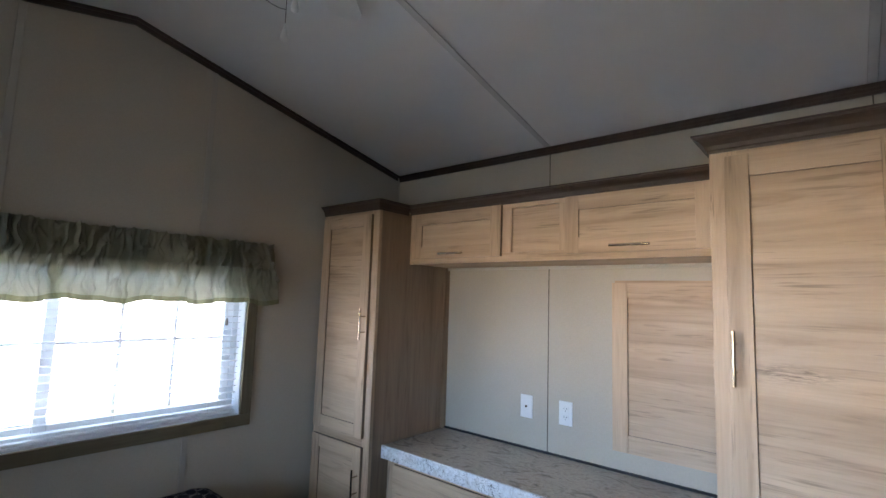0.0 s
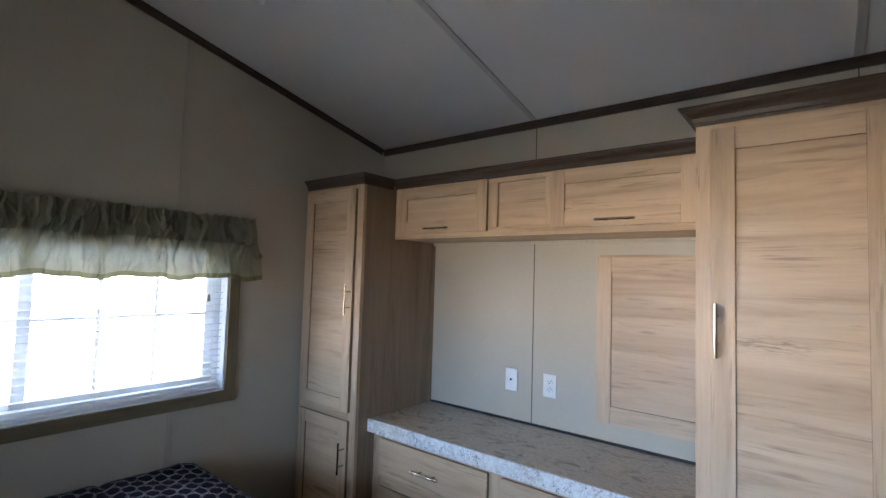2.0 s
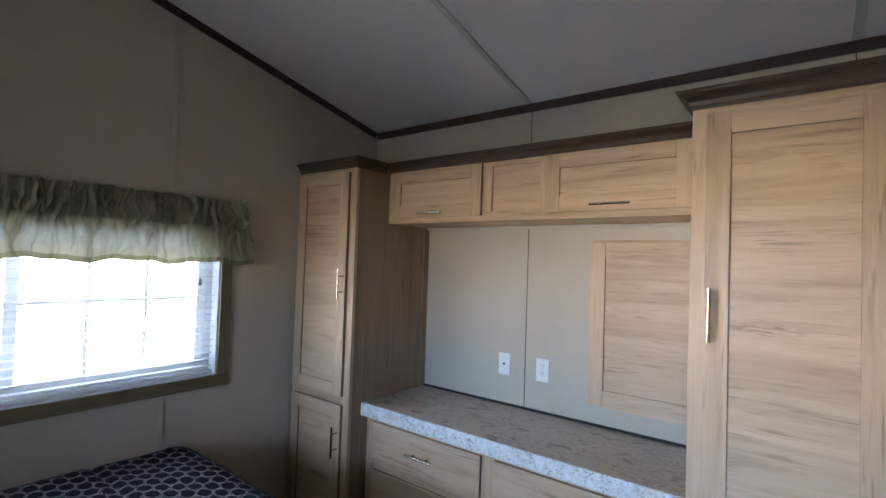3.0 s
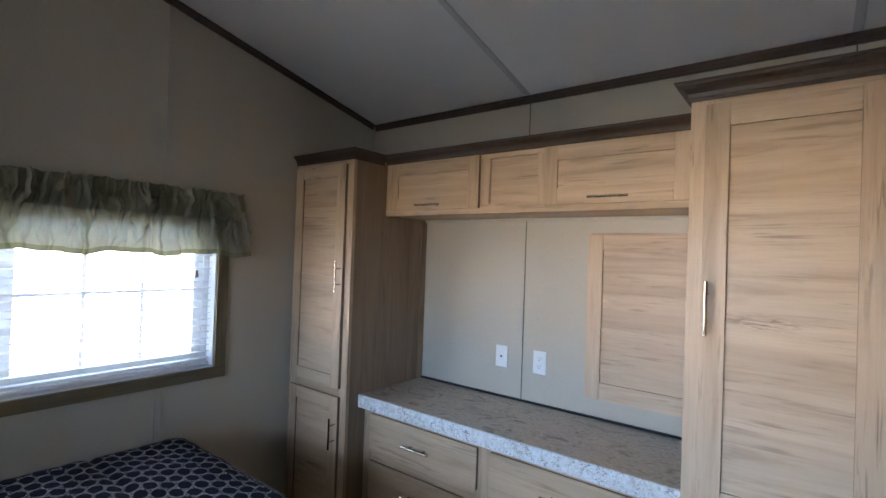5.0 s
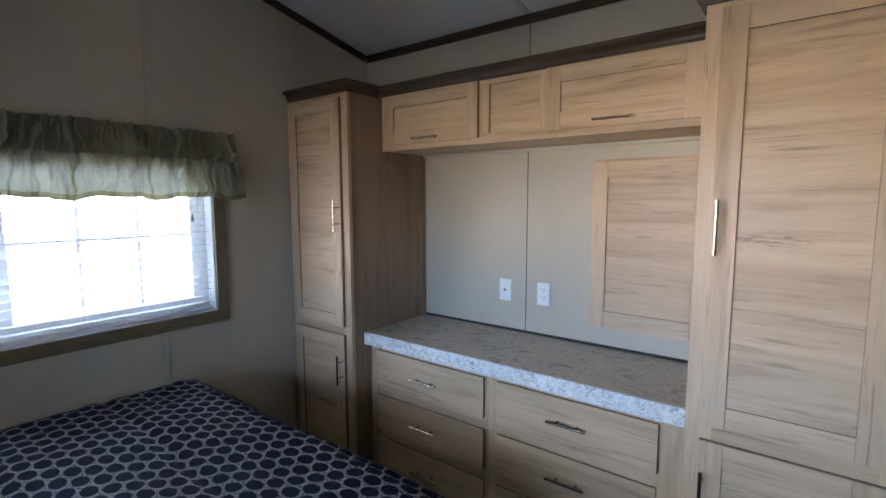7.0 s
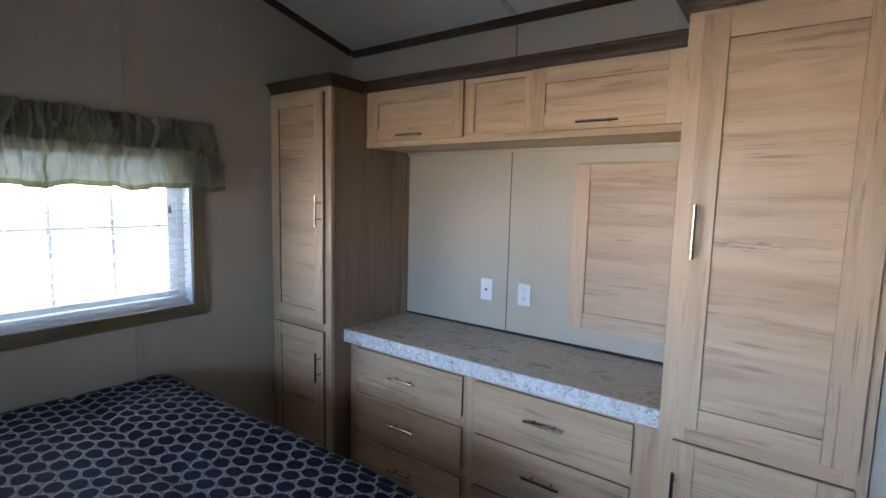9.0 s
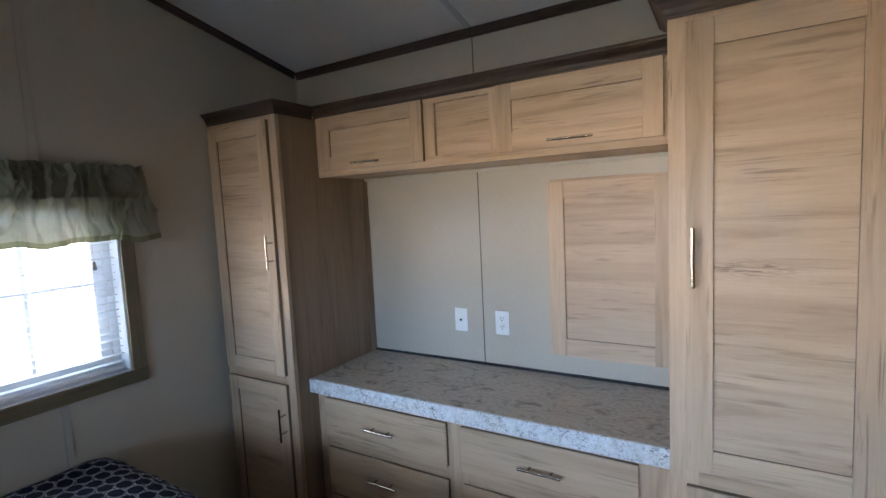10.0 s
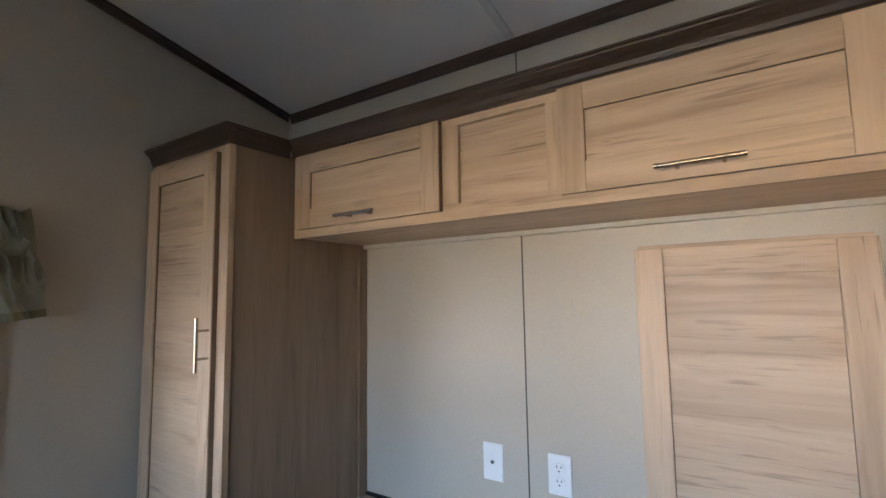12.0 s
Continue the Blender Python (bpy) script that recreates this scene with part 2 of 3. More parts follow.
def quilt_mat():
    """Navy cover with a woven pattern of pale double-lined ovals in staggered rows."""
    m, t, b = material("navy_oval_pattern_cover", 0.85)
    b.inputs["Specular IOR Level"].default_value = 0.08
    tc = t.nodes.new("ShaderNodeTexCoord")
    wob = node(t, "ShaderNodeTexNoise", Scale=5.0, Detail=2.0)
    t.links.new(tc.outputs["Object"], wob.inputs["Vector"])
    add = t.nodes.new("ShaderNodeVectorMath")
    add.operation = "MULTIPLY_ADD"
    t.links.new(wob.outputs["Color"], add.inputs[0])
    add.inputs[1].default_value = (0.006, 0.006, 0.0)
    t.links.new(tc.outputs["Object"], add.inputs[2])
    mp = node(t, "ShaderNodeMapping", Scale=(1 / QUILT_X, 1 / QUILT_Y, 0.0))
    t.links.new(add.outputs[0], mp.inputs["Vector"])
    best = None
    for dx, dy in ((0.0, 0.0), (0.5, 0.5)):
        sh = t.nodes.new("ShaderNodeVectorMath")
        sh.operation = "ADD"
        t.links.new(mp.outputs["Vector"], sh.inputs[0])
        sh.inputs[1].default_value = (dx, dy, 0)
        sep = t.nodes.new("ShaderNodeSeparateXYZ")
        t.links.new(sh.outputs[0], sep.inputs[0])
        fx = math_node(t, "SUBTRACT", math_node(t, "FRACT", sep.outputs[0]), 0.5)
        fy = math_node(t, "SUBTRACT", math_node(t, "FRACT", sep.outputs[1]), 0.5)
        fx = math_node(t, "MULTIPLY", math_node(t, "ABSOLUTE", fx), 1.0 / 0.50)
        fy = math_node(t, "MULTIPLY", math_node(t, "ABSOLUTE", fy), 1.0 / 0.30)
        d = math_node(t, "POWER", math_node(t, "ADD", math_node(t, "POWER", fx, 2.0), math_node(t, "POWER", fy, 2.0)), 0.5)
        best = d if best is None else math_node(t, "MINIMUM", best, d)
    ring = math_node(t, "ABSOLUTE", math_node(t, "SUBTRACT", best, 0.94))
    lines = math_node(t, "LESS_THAN", math_node(t, "ABSOLUTE", math_node(t, "SUBTRACT", ring, 0.058)), 0.015)
    weave = noise_tex(t, mapped(t, (1, 1, 1), False), 700.0, 2.0)
    lines = math_node(t, "MULTIPLY", lines, ramp(t, weave, [(0.30, (0.45,) * 3), (0.55, (1,) * 3)]))
    worn = noise_tex(t, mapped(t, (1, 1, 1), False), 6.0, 3.0)
    navy = ramp(t, worn, [(0.3, (0.0035, 0.005, 0.012)), (0.7, (0.006, 0.009, 0.021))])
    col = mix(t, "MIX", lines, navy, (0.64, 0.63, 0.62))
    t.links.new(col, b.inputs["Base Color"])
    bump(t, b, math_node(t, "ADD", weave, lines), 0.35, 0.0015)
    return m


QUILT_X, QUILT_Y = 0.0705, 0.0845
quilt = quilt_mat()


# ---- mesh helpers ----
def add_box(bm, x0, x1, y0, y1, z0, z1, bevel=0.0):
    made = bmesh.ops.create_cube(bm, size=1.0)["verts"]
    for v in made:
        v.co = Vector(((x0 + x1) / 2 + v.co.x * (x1 - x0), (y0 + y1) / 2 + v.co.y * (y1 - y0), (z0 + z1) / 2 + v.co.z * (z1 - z0)))
    if bevel:
        edges = {e for v in made for e in v.link_edges}
        bmesh.ops.bevel(bm, geom=list(edges), offset=bevel, segments=2, affect="EDGES", profile=0.5)
    return bm


def box(x0, x1, y0, y1, z0, z1, bevel=0.0):
    return add_box(bmesh.new(), x0, x1, y0, y1, z0, z1, bevel)


def add_prism(bm, outline, axis, a, b):
    """A polygon drawn in the two other axes, in order, pulled along axis from a to b."""
    def at(p, s):
        c = list(p)
        c.insert("xyz".index(axis), s)
        return bm.verts.new(c)
    lo, hi = [at(p, a) for p in outline], [at(p, b) for p in outline]
    n = len(outline)
    bm.faces.new(lo)
    bm.faces.new(hi)
    for i in range(n):
        bm.faces.new((lo[i], lo[(i + 1) % n], hi[(i + 1) % n], hi[i]))
    bmesh.ops.recalc_face_normals(bm, faces=bm.faces)
    return bm


def add_tube(bm, p, q, r, sides=12):
    p, q = Vector(p), Vector(q)
    m = Matrix.Translation((p + q) / 2) @ (q - p).to_track_quat("Z", "Y").to_matrix().to_4x4()
    bmesh.ops.create_cone(bm, cap_ends=True, segments=sides, radius1=r, radius2=r, depth=(q - p).length, matrix=m)
    return bm


def add_lathe(bm, profile, centre, sides=20):
    """A profile of (radius, height) turned round the upright through centre."""
    rings = []
    for r, z in profile:
        rings.append([bm.verts.new((centre[0] + r * math.cos(2 * math.pi * k / sides), centre[1] + r * math.sin(2 * math.pi * k / sides), centre[2] + z)) for k in range(sides)])
    for a, b in zip(rings, rings[1:]):
        for k in range(sides):
            bm.faces.new((a[k], a[(k + 1) % sides], b[(k + 1) % sides], b[k]))
    bm.faces.new(rings[0])
    bm.faces.new(rings[-1])
    bmesh.ops.recalc_face_normals(bm, faces=bm.faces)
    return bm


def mesh_of(name, bm, mat, smooth=False):
    me = bpy.data.meshes.new(name)
    bm.to_mesh(me)
    bm.free()
    me.materials.append(mat)
    if smooth:
        for p in me.polygons:
            p.use_smooth = True
    return me


def part(name, bm, mat, parent, label="", smooth=False):
    ob = new(name, mesh_of(name, bm, mat, smooth))
    ob.parent = parent
    return tagged(ob, label)


def thing(name, label, category, group="", kind="", at=(0, 0, 0)):
    ob = new(name)
    ob.empty_display_size = 0.1
    ob.location = at
    return tagged(ob, label, category, group, kind)


def structure(name, bm, mat, label, category, smooth=False):
    return tagged(new(name, mesh_of(name, bm, mat, smooth)), label, category, "", "structure")


# ---- the room: window wall x = -2.40, cabinet wall y = 2.40, ridge along x at y = 0.79 ----
XW, YC, YB, XE = -2.40, 2.40, -0.82, 2.60
RIDGE_Y, RIDGE_Z, FALL = 0.79, 2.702, 0.2165
T = 0.12


def ceiling_z(y):
    return RIDGE_Z - FALL * abs(y - RIDGE_Y)


WY0, WY1, WZ0, WZ1 = -0.115, 1.383, 0.950, 1.690

bm = bmesh.new()
over = 0.03
add_prism(bm, [(YB - T, 0), (WY0, 0), (WY0, ceiling_z(WY0) + over), (YB - T, ceiling_z(YB - T) + over)], "x", XW - T, XW)
add_prism(bm, [(WY1, 0), (YC + T, 0), (YC + T, ceiling_z(YC + T) + over), (WY1, ceiling_z(WY1) + over)], "x", XW - T, XW)
add_prism(bm, [(WY0, 0), (WY1, 0), (WY1, WZ0), (WY0, WZ0)], "x", XW - T, XW)
add_prism(bm, [(WY0, WZ1), (WY1, WZ1), (WY1, ceiling_z(WY1) + over), (RIDGE_Y, RIDGE_Z + over), (WY0, ceiling_z(WY0) + over)], "x", XW - T, XW)
wall_west = structure("wall_west", bm, wall_mat, "taupe vinyl gable wall panel behind the bed", "wall")

wall_north = structure("wall_north", box(XW, XE + T, YC, YC + T, 0, ceiling_z(YC) + over), wall_mat, "taupe vinyl wall behind the fitted cabinets", "wall")

# opening of the unseen added window, placed for the light it lets in
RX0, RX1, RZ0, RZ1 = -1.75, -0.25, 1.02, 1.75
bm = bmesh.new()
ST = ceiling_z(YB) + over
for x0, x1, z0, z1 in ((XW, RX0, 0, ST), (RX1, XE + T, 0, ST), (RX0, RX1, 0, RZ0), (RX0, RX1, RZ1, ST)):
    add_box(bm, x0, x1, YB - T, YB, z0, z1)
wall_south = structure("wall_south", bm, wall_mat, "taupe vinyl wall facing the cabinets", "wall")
wall_east = structure("wall_east", add_prism(bmesh.new(), [(YB, 0), (YC, 0), (YC, ceiling_z(YC) + over), (RIDGE_Y, RIDGE_Z + over), (YB, ceiling_z(YB) + over)], "x", XE, XE + T),
                      wall_mat, "plain taupe vinyl end wall", "wall")
wall_partition = structure("wall_partition", add_prism(bmesh.new(), [(1.795, 0), (1.90, 0), (1.90, ceiling_z(1.90) - 0.002), (1.795, ceiling_z(1.795) - 0.002)], "x", 0.072, XE - 0.002),
                           wall_mat, "taupe vinyl partition beside the tall wardrobe", "wall")

structure("floor", box(XW - T, XE + T, YB - T, YC + T, -0.10, 0), floor_wood, "brown wood-look vinyl floor", "floor")
for nm, a, b in (("ceiling_north", RIDGE_Y, YC), ("ceiling_south", YB, RIDGE_Y)):
    bm = add_prism(bmesh.new(), [(a, ceiling_z(a)), (b, ceiling_z(b)), (b, ceiling_z(b) + 0.05), (a, ceiling_z(a) + 0.05)], "x", XW, XE)
    structure(nm, bm, ceiling_mat, "white sloping ceiling panels with a faint texture", "ceiling")
structure("roof", add_prism(bmesh.new(), [(YB - 0.4, ceiling_z(YB - 0.4) + 0.06), (RIDGE_Y, RIDGE_Z + 0.06), (YC + 0.4, ceiling_z(YC + 0.4) + 0.06),
                                          (YC + 0.4, ceiling_z(YC + 0.4) + 0.16), (RIDGE_Y, RIDGE_Z + 0.16), (YB - 0.4, ceiling_z(YB - 0.4) + 0.16)], "x", XW - 0.4, XE + 0.4),
          siding, "pale gable roof", "roof")
structure("ground", box(-400, 400, -400, 400, -0.75, -0.70), painted("pale_gravel_ground", (0.42, 0.40, 0.36), 0.9, 60.0, 0.4, 0.3), "pale gravel ground outside", "ground")


def haze_mat(name, colour, strength):
    m, t, b = material(name, 1.0)
    b.inputs["Base Color"].default_value = (0.8, 0.8, 0.8, 1)
    b.inputs["Emission Color"].default_value = (*colour, 1)
    b.inputs["Emission Strength"].default_value = strength
    return m


structure("backdrop_sky", box(-9.05, -9.0, -26, 20, 1.6, 12), haze_mat("bright_hazy_sky", (0.60, 0.80, 1.0), 14), "overexposed bright sky beyond the window", "backdrop")
structure("backdrop_land", box(-9.05, -9.0, -26, 20, -0.7, 1.599), haze_mat("bright_sunlit_distance", (1.0, 0.93, 0.84), 14), "overexposed sunlit ground beyond the window", "backdrop")

# ceiling battens over the panel joints, on both slopes
for x in (-1.282, -0.010, 1.262, 2.534):
    for a, b in ((RIDGE_Y, YC - 0.02), (YB + 0.02, RIDGE_Y)):
        bm = add_prism(bmesh.new(), [(a, ceiling_z(a)), (b, ceiling_z(b)), (b, ceiling_z(b) - 0.006), (a, ceiling_z(a) - 0.006)], "x", x - 0.015, x + 0.015)
        bmesh.ops.bevel(bm, geom=list(bm.edges), offset=0.0025, segments=2, affect="EDGES", profile=0.5)
        structure("ceiling_batten", bm, batten_mat, "pale narrow batten over a ceiling joint", "trim")

# dark trim under the ceiling
bm = bmesh.new()
zc = ceiling_z(YC)
add_prism(bm, [(YC, zc - 0.040), (YC - 0.010, zc - 0.040), (YC - 0.010, zc - 0.030), (YC - 0.014, zc - 0.028), (YC - 0.014, zc - 0.018), (YC - 0.019, zc - 0.015), (YC - 0.019, zc - 0.001), (YC, zc - 0.001)], "x", XW + 0.014, XE)
structure("trim_north", bm, trim_x, "dark brown stepped trim under the ceiling", "trim")
for nm, a, b in (("trim_gable_north", RIDGE_Y, YC - 0.019), ("trim_gable_south", YB, RIDGE_Y)):
    bm = bmesh.new()
    za, zb = ceiling_z(a) - 0.001, ceiling_z(b) - 0.001
    add_prism(bm, [(a, za), (b, zb), (b, zb - 0.036), (a, za - 0.036)], "x", XW, XW + 0.009)
    add_prism(bm, [(a, za), (b, zb), (b, zb - 0.016), (a, za - 0.016)], "x", XW + 0.009, XW + 0.014)
    structure(nm, bm, trim_y, "dark brown trim along the gable slope", "trim")

# wall battens
for y, z0, z1 in ((1.140, 0.05, ceiling_z(1.14) - 0.038), (0.430, 1.748, ceiling_z(0.43) - 0.038)):
    spans = ((z0, 0.888), (1.748, z1)) if z0 < 0.5 else ((z0, z1),)
    for a, b in spans:
        structure("wall_batten", box(XW, XW + 0.006, y - 0.013, y + 0.013, a, b, 0.0025), strip_mat, "taupe batten over a wall panel joint", "trim")
structure("wall_batten", box(XW, XW + 0.006, YC - 0.006, YC, 2.05, 2.32), strip_mat, "thin taupe corner strip", "trim")
for x in (-1.274, -0.010):
    structure("wall_joint", box(x - 0.0022, x + 0.0022, YC - 0.0015, YC, 0.80, 2.33), joint_mat, "thin dark joint between wall panels", "trim")


# ---- doors, drawers and pulls ----
def pull(parent, along, centre, length=0.152, out=0.036):
    """A round bar pull on two posts; centre: the middle of its foot on the door."""
    x, y, z = centre
    bm = bmesh.new()
    half, foot = length / 2, length * 0.26
    d = Vector((1, 0, 0)) if along == "x" else Vector((0, 0, 1))
    c = Vector((x, y - out, z))
    add_tube(bm, c - d * half, c + d * half, 0.0052, 14)
    for s in (-foot, foot):
        add_tube(bm, Vector((x, y + 0.001, z)) + d * s, c + d * s, 0.0040, 10)
    ob = part("handle", bm, nickel, parent, "brushed nickel bar handle", True)
    mod = ob.modifiers.new("edges", "EDGE_SPLIT")
    mod.split_angle = radians(40)
    return ob


def shaker(name, parent, x0, x1, z0, z1, inset, face, thick=0.019, depth=0.0085, handle=None, panel_mat=None):
    """A framed door whose front is at y = face; inset: x0, x1, z0, z1 of the sunk panel."""
    a0, a1, b0, b1 = inset
    back = face + thick
    bm = box(x0 + 0.0006, x1 - 0.0006, face + depth + 0.004, back, z0 + 0.0006, z1 - 0.0006)
    for s0, s1, r0, r1 in ((x0, a0, z0, z1), (a1, x1, z0, z1), (a0, a1, z0, b0), (a0, a1, b1, z1)):
        add_box(bm, s0 + 0.0005, s1 - 0.0005, face + 0.0038, face + depth + 0.006, r0 + 0.0005, r1 - 0.0005)
    slab = part(name, bm, edge_wood, parent)
    for s0, s1 in ((x0, a0), (a1, x1)):
        part("stile", box(s0, s1, face, face + 0.005, z0, z1, 0.0015), oak_up, slab)
    for r0, r1 in ((z0, b0), (b1, z1)):
        part("rail", box(a0 + 0.0003, a1 - 0.0003, face + 0.0004, face + 0.005, r0, r1, 0.0012), oak_along, slab)
    part("panel", box(a0 + 0.0004, a1 - 0.0004, face + depth, back - 0.003, b0 + 0.0004, b1 - 0.0004), panel_mat or oak_along, slab)
    if handle:
        pull(slab, handle[0], (handle[1], face, handle[2]))
    return slab


def crown(bm, path, z0, z1, out):
    """A cove crown along a line of plan points, growing outwards to its top; out: for each point the plan way outwards."""
    prof = [(0.0, 0.0), (0.10, 0.0), (0.12, 0.14), (0.22, 0.20), (0.30, 0.42), (0.52, 0.66), (0.84, 0.80), (0.86, 0.88), (1.0, 0.90), (1.0, 1.0), (0.0, 1.0)]
    rings = []
    for (x, y), (ox, oy) in zip(path, out):
        rings.append([bm.verts.new((x + ox * u, y + oy * u, z0 + (z1 - z0) * v)) for u, v in prof])
    n = len(prof)
    for a, b in zip(rings, rings[1:]):
        for k in range(n):
            bm.faces.new((a[k], a[(k + 1) % n], b[(k + 1) % n], b[k]))
    bm.faces.new(rings[0])
    bm.faces.new(rings[-1])
    bmesh.ops.recalc_face_normals(bm, faces=bm.faces)
    return bm


# ---- corner tall cabinet ----
LX, LF = -1.935, 1.820
left_cab = thing("tall_cabinet", "tall narrow oak-laminate cabinet with two closed doors in the room corner", "cabinet", "fitted bedroom cabinets")
part("side_panel", box(LX - 0.018, LX - 0.002, LF + 0.0225, YC - 0.002, 0.0, 2.0, 0.001), side_up, left_cab, "wood-grain side panel, darker than the doors")
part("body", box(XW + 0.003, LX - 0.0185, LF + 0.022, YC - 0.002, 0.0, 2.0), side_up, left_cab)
for x0, x1 in ((XW + 0.003, -2.350), (-1.990, LX + 0.001)):
    part("frame_stile", box(x0, x1, LF, LF + 0.020, 0.0, 1.998, 0.001), oak_up, left_cab)
for z0, z1 in ((0.0, 0.09), (0.770, 0.860), (1.940, 1.998)):
    part("frame_rail", box(-2.350, -1.990, LF + 0.0004, LF + 0.020, z0, z1), oak_along, left_cab)
shaker("door", left_cab, -2.378, -1.977, 0.838, 1.968, (-2.315, -2.037, 0.900, 1.907), LF - 0.019, handle=("z", -1.987, 1.400))
shaker("door", left_cab, -2.378, -1.977, 0.075, 0.796, (-2.315, -2.037, 0.137, 0.733), LF - 0.019, handle=("z", -1.990, 0.622))
part("corner_strip", box(LX, LX + 0.007, YC - 0.045, YC - 0.002, 0.80, 1.72, 0.001), side_up, left_cab, "narrow strip in the same darker wood grain")
OUT = 0.033
bm = crown(bmesh.new(), [(XW + 0.003, LF), (LX, LF), (LX, 2.030)], 1.988, 2.040, [(0, -OUT), (OUT, -OUT), (OUT, 0)])
part("crown_moulding", bm, trim_x, left_cab, "dark brown crown moulding")

# ---- wall cabinet over the counter ----
UF, UX0, UX1, UZ0 = 2.055, LX + 0.001, -0.416, 1.722
upper = thing("wall_cabinet", "long low oak-laminate wall cabinet with two lift-up doors above the counter", "cabinet", "fitted bedroom cabinets")
part("body", box(UX0, UX1, UF + 0.020, YC - 0.002, UZ0 + 0.012, 2.0), oak_along, upper)
part("underside", box(UX0 + 0.002, UX1 - 0.002, UF + 0.021, YC - 0.003, UZ0 + 0.003, UZ0 + 0.0115), oak_along, upper)
part("back_rail", box(UX0 + 0.004, UX1 - 0.004, YC - 0.022, YC - 0.003, UZ0 - 0.012, UZ0 + 0.0025, 0.001), strip_mat, upper, "thin taupe cleat under the cabinet")
part("frame_rail", box(UX0, UX1, UF, UF + 0.0195, UZ0, 1.765, 0.001), oak_along, upper)
part("frame_rail", box(UX0, UX1, UF, UF + 0.0195, 1.972, 2.0, 0.001), oak_along, upper)
for x0, x1 in ((UX0, -1.88), (-1.352, -1.287), (-1.047, -0.985), (-0.478, UX1)):
    part("frame_stile", box(x0, x1, UF, UF + 0.0195, 1.7653, 1.9717), oak_up, upper)
part("fixed_panel", box(-1.2865, -1.0475, UF + 0.010, UF + 0.019, 1.767, 1.970), oak_along, upper, "sunk oak panel between the doors")
shaker("door", upper, -1.908, -1.337, 1.748, 1.990, (-1.838, -1.396, 1.810, 1.928), UF - 0.019, handle=("x", -1.612, 1.768))
shaker("door", upper, -1.012, -0.452, 1.748, 1.990, (-0.953, -0.512, 1.815, 1.930), UF - 0.019, handle=("x", -0.735, 1.770))
bm = crown(bmesh.new(), [(LX + 0.001, UF), (UX1, UF)], 1.992, 2.040, [(0, -0.05), (0, -0.05)])
part("crown_moulding", bm, trim_x, upper, "dark brown crown moulding")

# ---- tall wardrobe ----
RX, RF, RE = -0.415, 1.780, 0.068
wardrobe = thing("wardrobe", "tall oak-laminate wardrobe cabinet with two closed doors", "cabinet", "fitted bedroom cabinets")
part("side_panel", box(RX, RX + 0.016, RF + 0.002, YC - 0.002, 0.0, 2.015, 0.001), oak_up, wardrobe)
part("body", box(RX + 0.017, RE - 0.003, RF + 0.022, YC - 0.002, 0.0, 2.015), oak_up, wardrobe)
for x0, x1 in ((RX - 0.001, -0.345), (0.020, RE)):
    part("frame_stile", box(x0, x1, RF, RF + 0.020, 0.0, 2.012, 0.001), oak_up, wardrobe)
for z0, z1 in ((0.0, 0.09), (0.755, 0.850), (1.955, 2.012)):
    part("frame_rail", box(-0.345, 0.020, RF + 0.0004, RF + 0.020, z0, z1), oak_along, wardrobe)
shaker("door", wardrobe, -0.374, 0.044, 0.826, 1.988, (-0.312, -0.030, 0.890, 1.922), RF - 0.019, handle=("z", -0.357, 1.403), panel_mat=oak_knotty)
shaker("door", wardrobe, -0.374, 0.044, 0.075, 0.779, (-0.312, -0.030, 0.137, 0.710), RF - 0.019, handle=("z", -0.360, 0.622))
bm = crown(bmesh.new(), [(RX, UF - 0.05), (RX, RF), (RE, RF)], 2.006, 2.060, [(-0.042, 0), (-0.042, -0.042), (0, -0.042)])
part("crown_moulding", bm, trim_x, wardrobe, "dark brown crown moulding")

# ---- drawer base and counter ----
DF = 1.950
base = thing("drawer_base", "oak-laminate base cabinet with two stacks of three drawers", "cabinet", "fitted bedroom cabinets")
part("body", box(LX + 0.002, RX - 0.002, DF + 0.020, YC - 0.002, 0.03, 0.734), oak_up, base)
for x0, x1 in ((LX + 0.002, -1.86), (-1.245, -1.150), (-0.535, RX - 0.002)):
    part("frame_stile", box(x0, x1, DF, DF + 0.0195, 0.0, 0.733, 0.001), oak_up, base)
for x0, x1 in ((-1.86, -1.245), (-1.150, -0.535)):
    for z0, z1 in ((0.0, 0.075), (0.230, 0.312), (0.463, 0.545), (0.698, 0.733)):
        part("frame_rail", box(x0, x1, DF + 0.0004, DF + 0.0195, z0, z1), oak_along, base)
for x0, x1 in ((-1.876, -1.230), (-1.167, -0.521)):
    for z0, z1 in ((0.062, 0.244), (0.296, 0.477), (0.530, 0.712)):
        f = DF - 0.019
        d = part("drawer", box(x0 + 0.002, x1 - 0.002, f + 0.004, DF - 0.0005, z0 + 0.002, z1 - 0.002), edge_wood, base)
        part("drawer_front", box(x0, x1, f, f + 0.006, z0, z1, 0.002), oak_along, d)
        pull(d, "x", ((x0 + x1) / 2, f, (z0 + z1) / 2 - 0.003), 0.156, 0.030)

top = thing("countertop", "brown granite-look laminate countertop with a pale speckled front edge", "countertop")
part("top", box(LX + 0.001, RX - 0.001, 1.9165, YC - 0.012, 0.738, 0.800, 0.0015), counter_top, top)
part("front_edge", box(LX - 0.004, RX - 0.001, 1.905, 1.916, 0.736, 0.8004, 0.0025), counter_edge, top, "pale edge with dark specks")
# near-black strip drawn as the dark line between counter and wall
structure("counter_gap", box(LX + 0.001, RX - 0.001, YC - 0.0115, YC - 0.001, 0.780, 0.809), gap_mat, "dark strip along the gap behind the countertop", "trim")

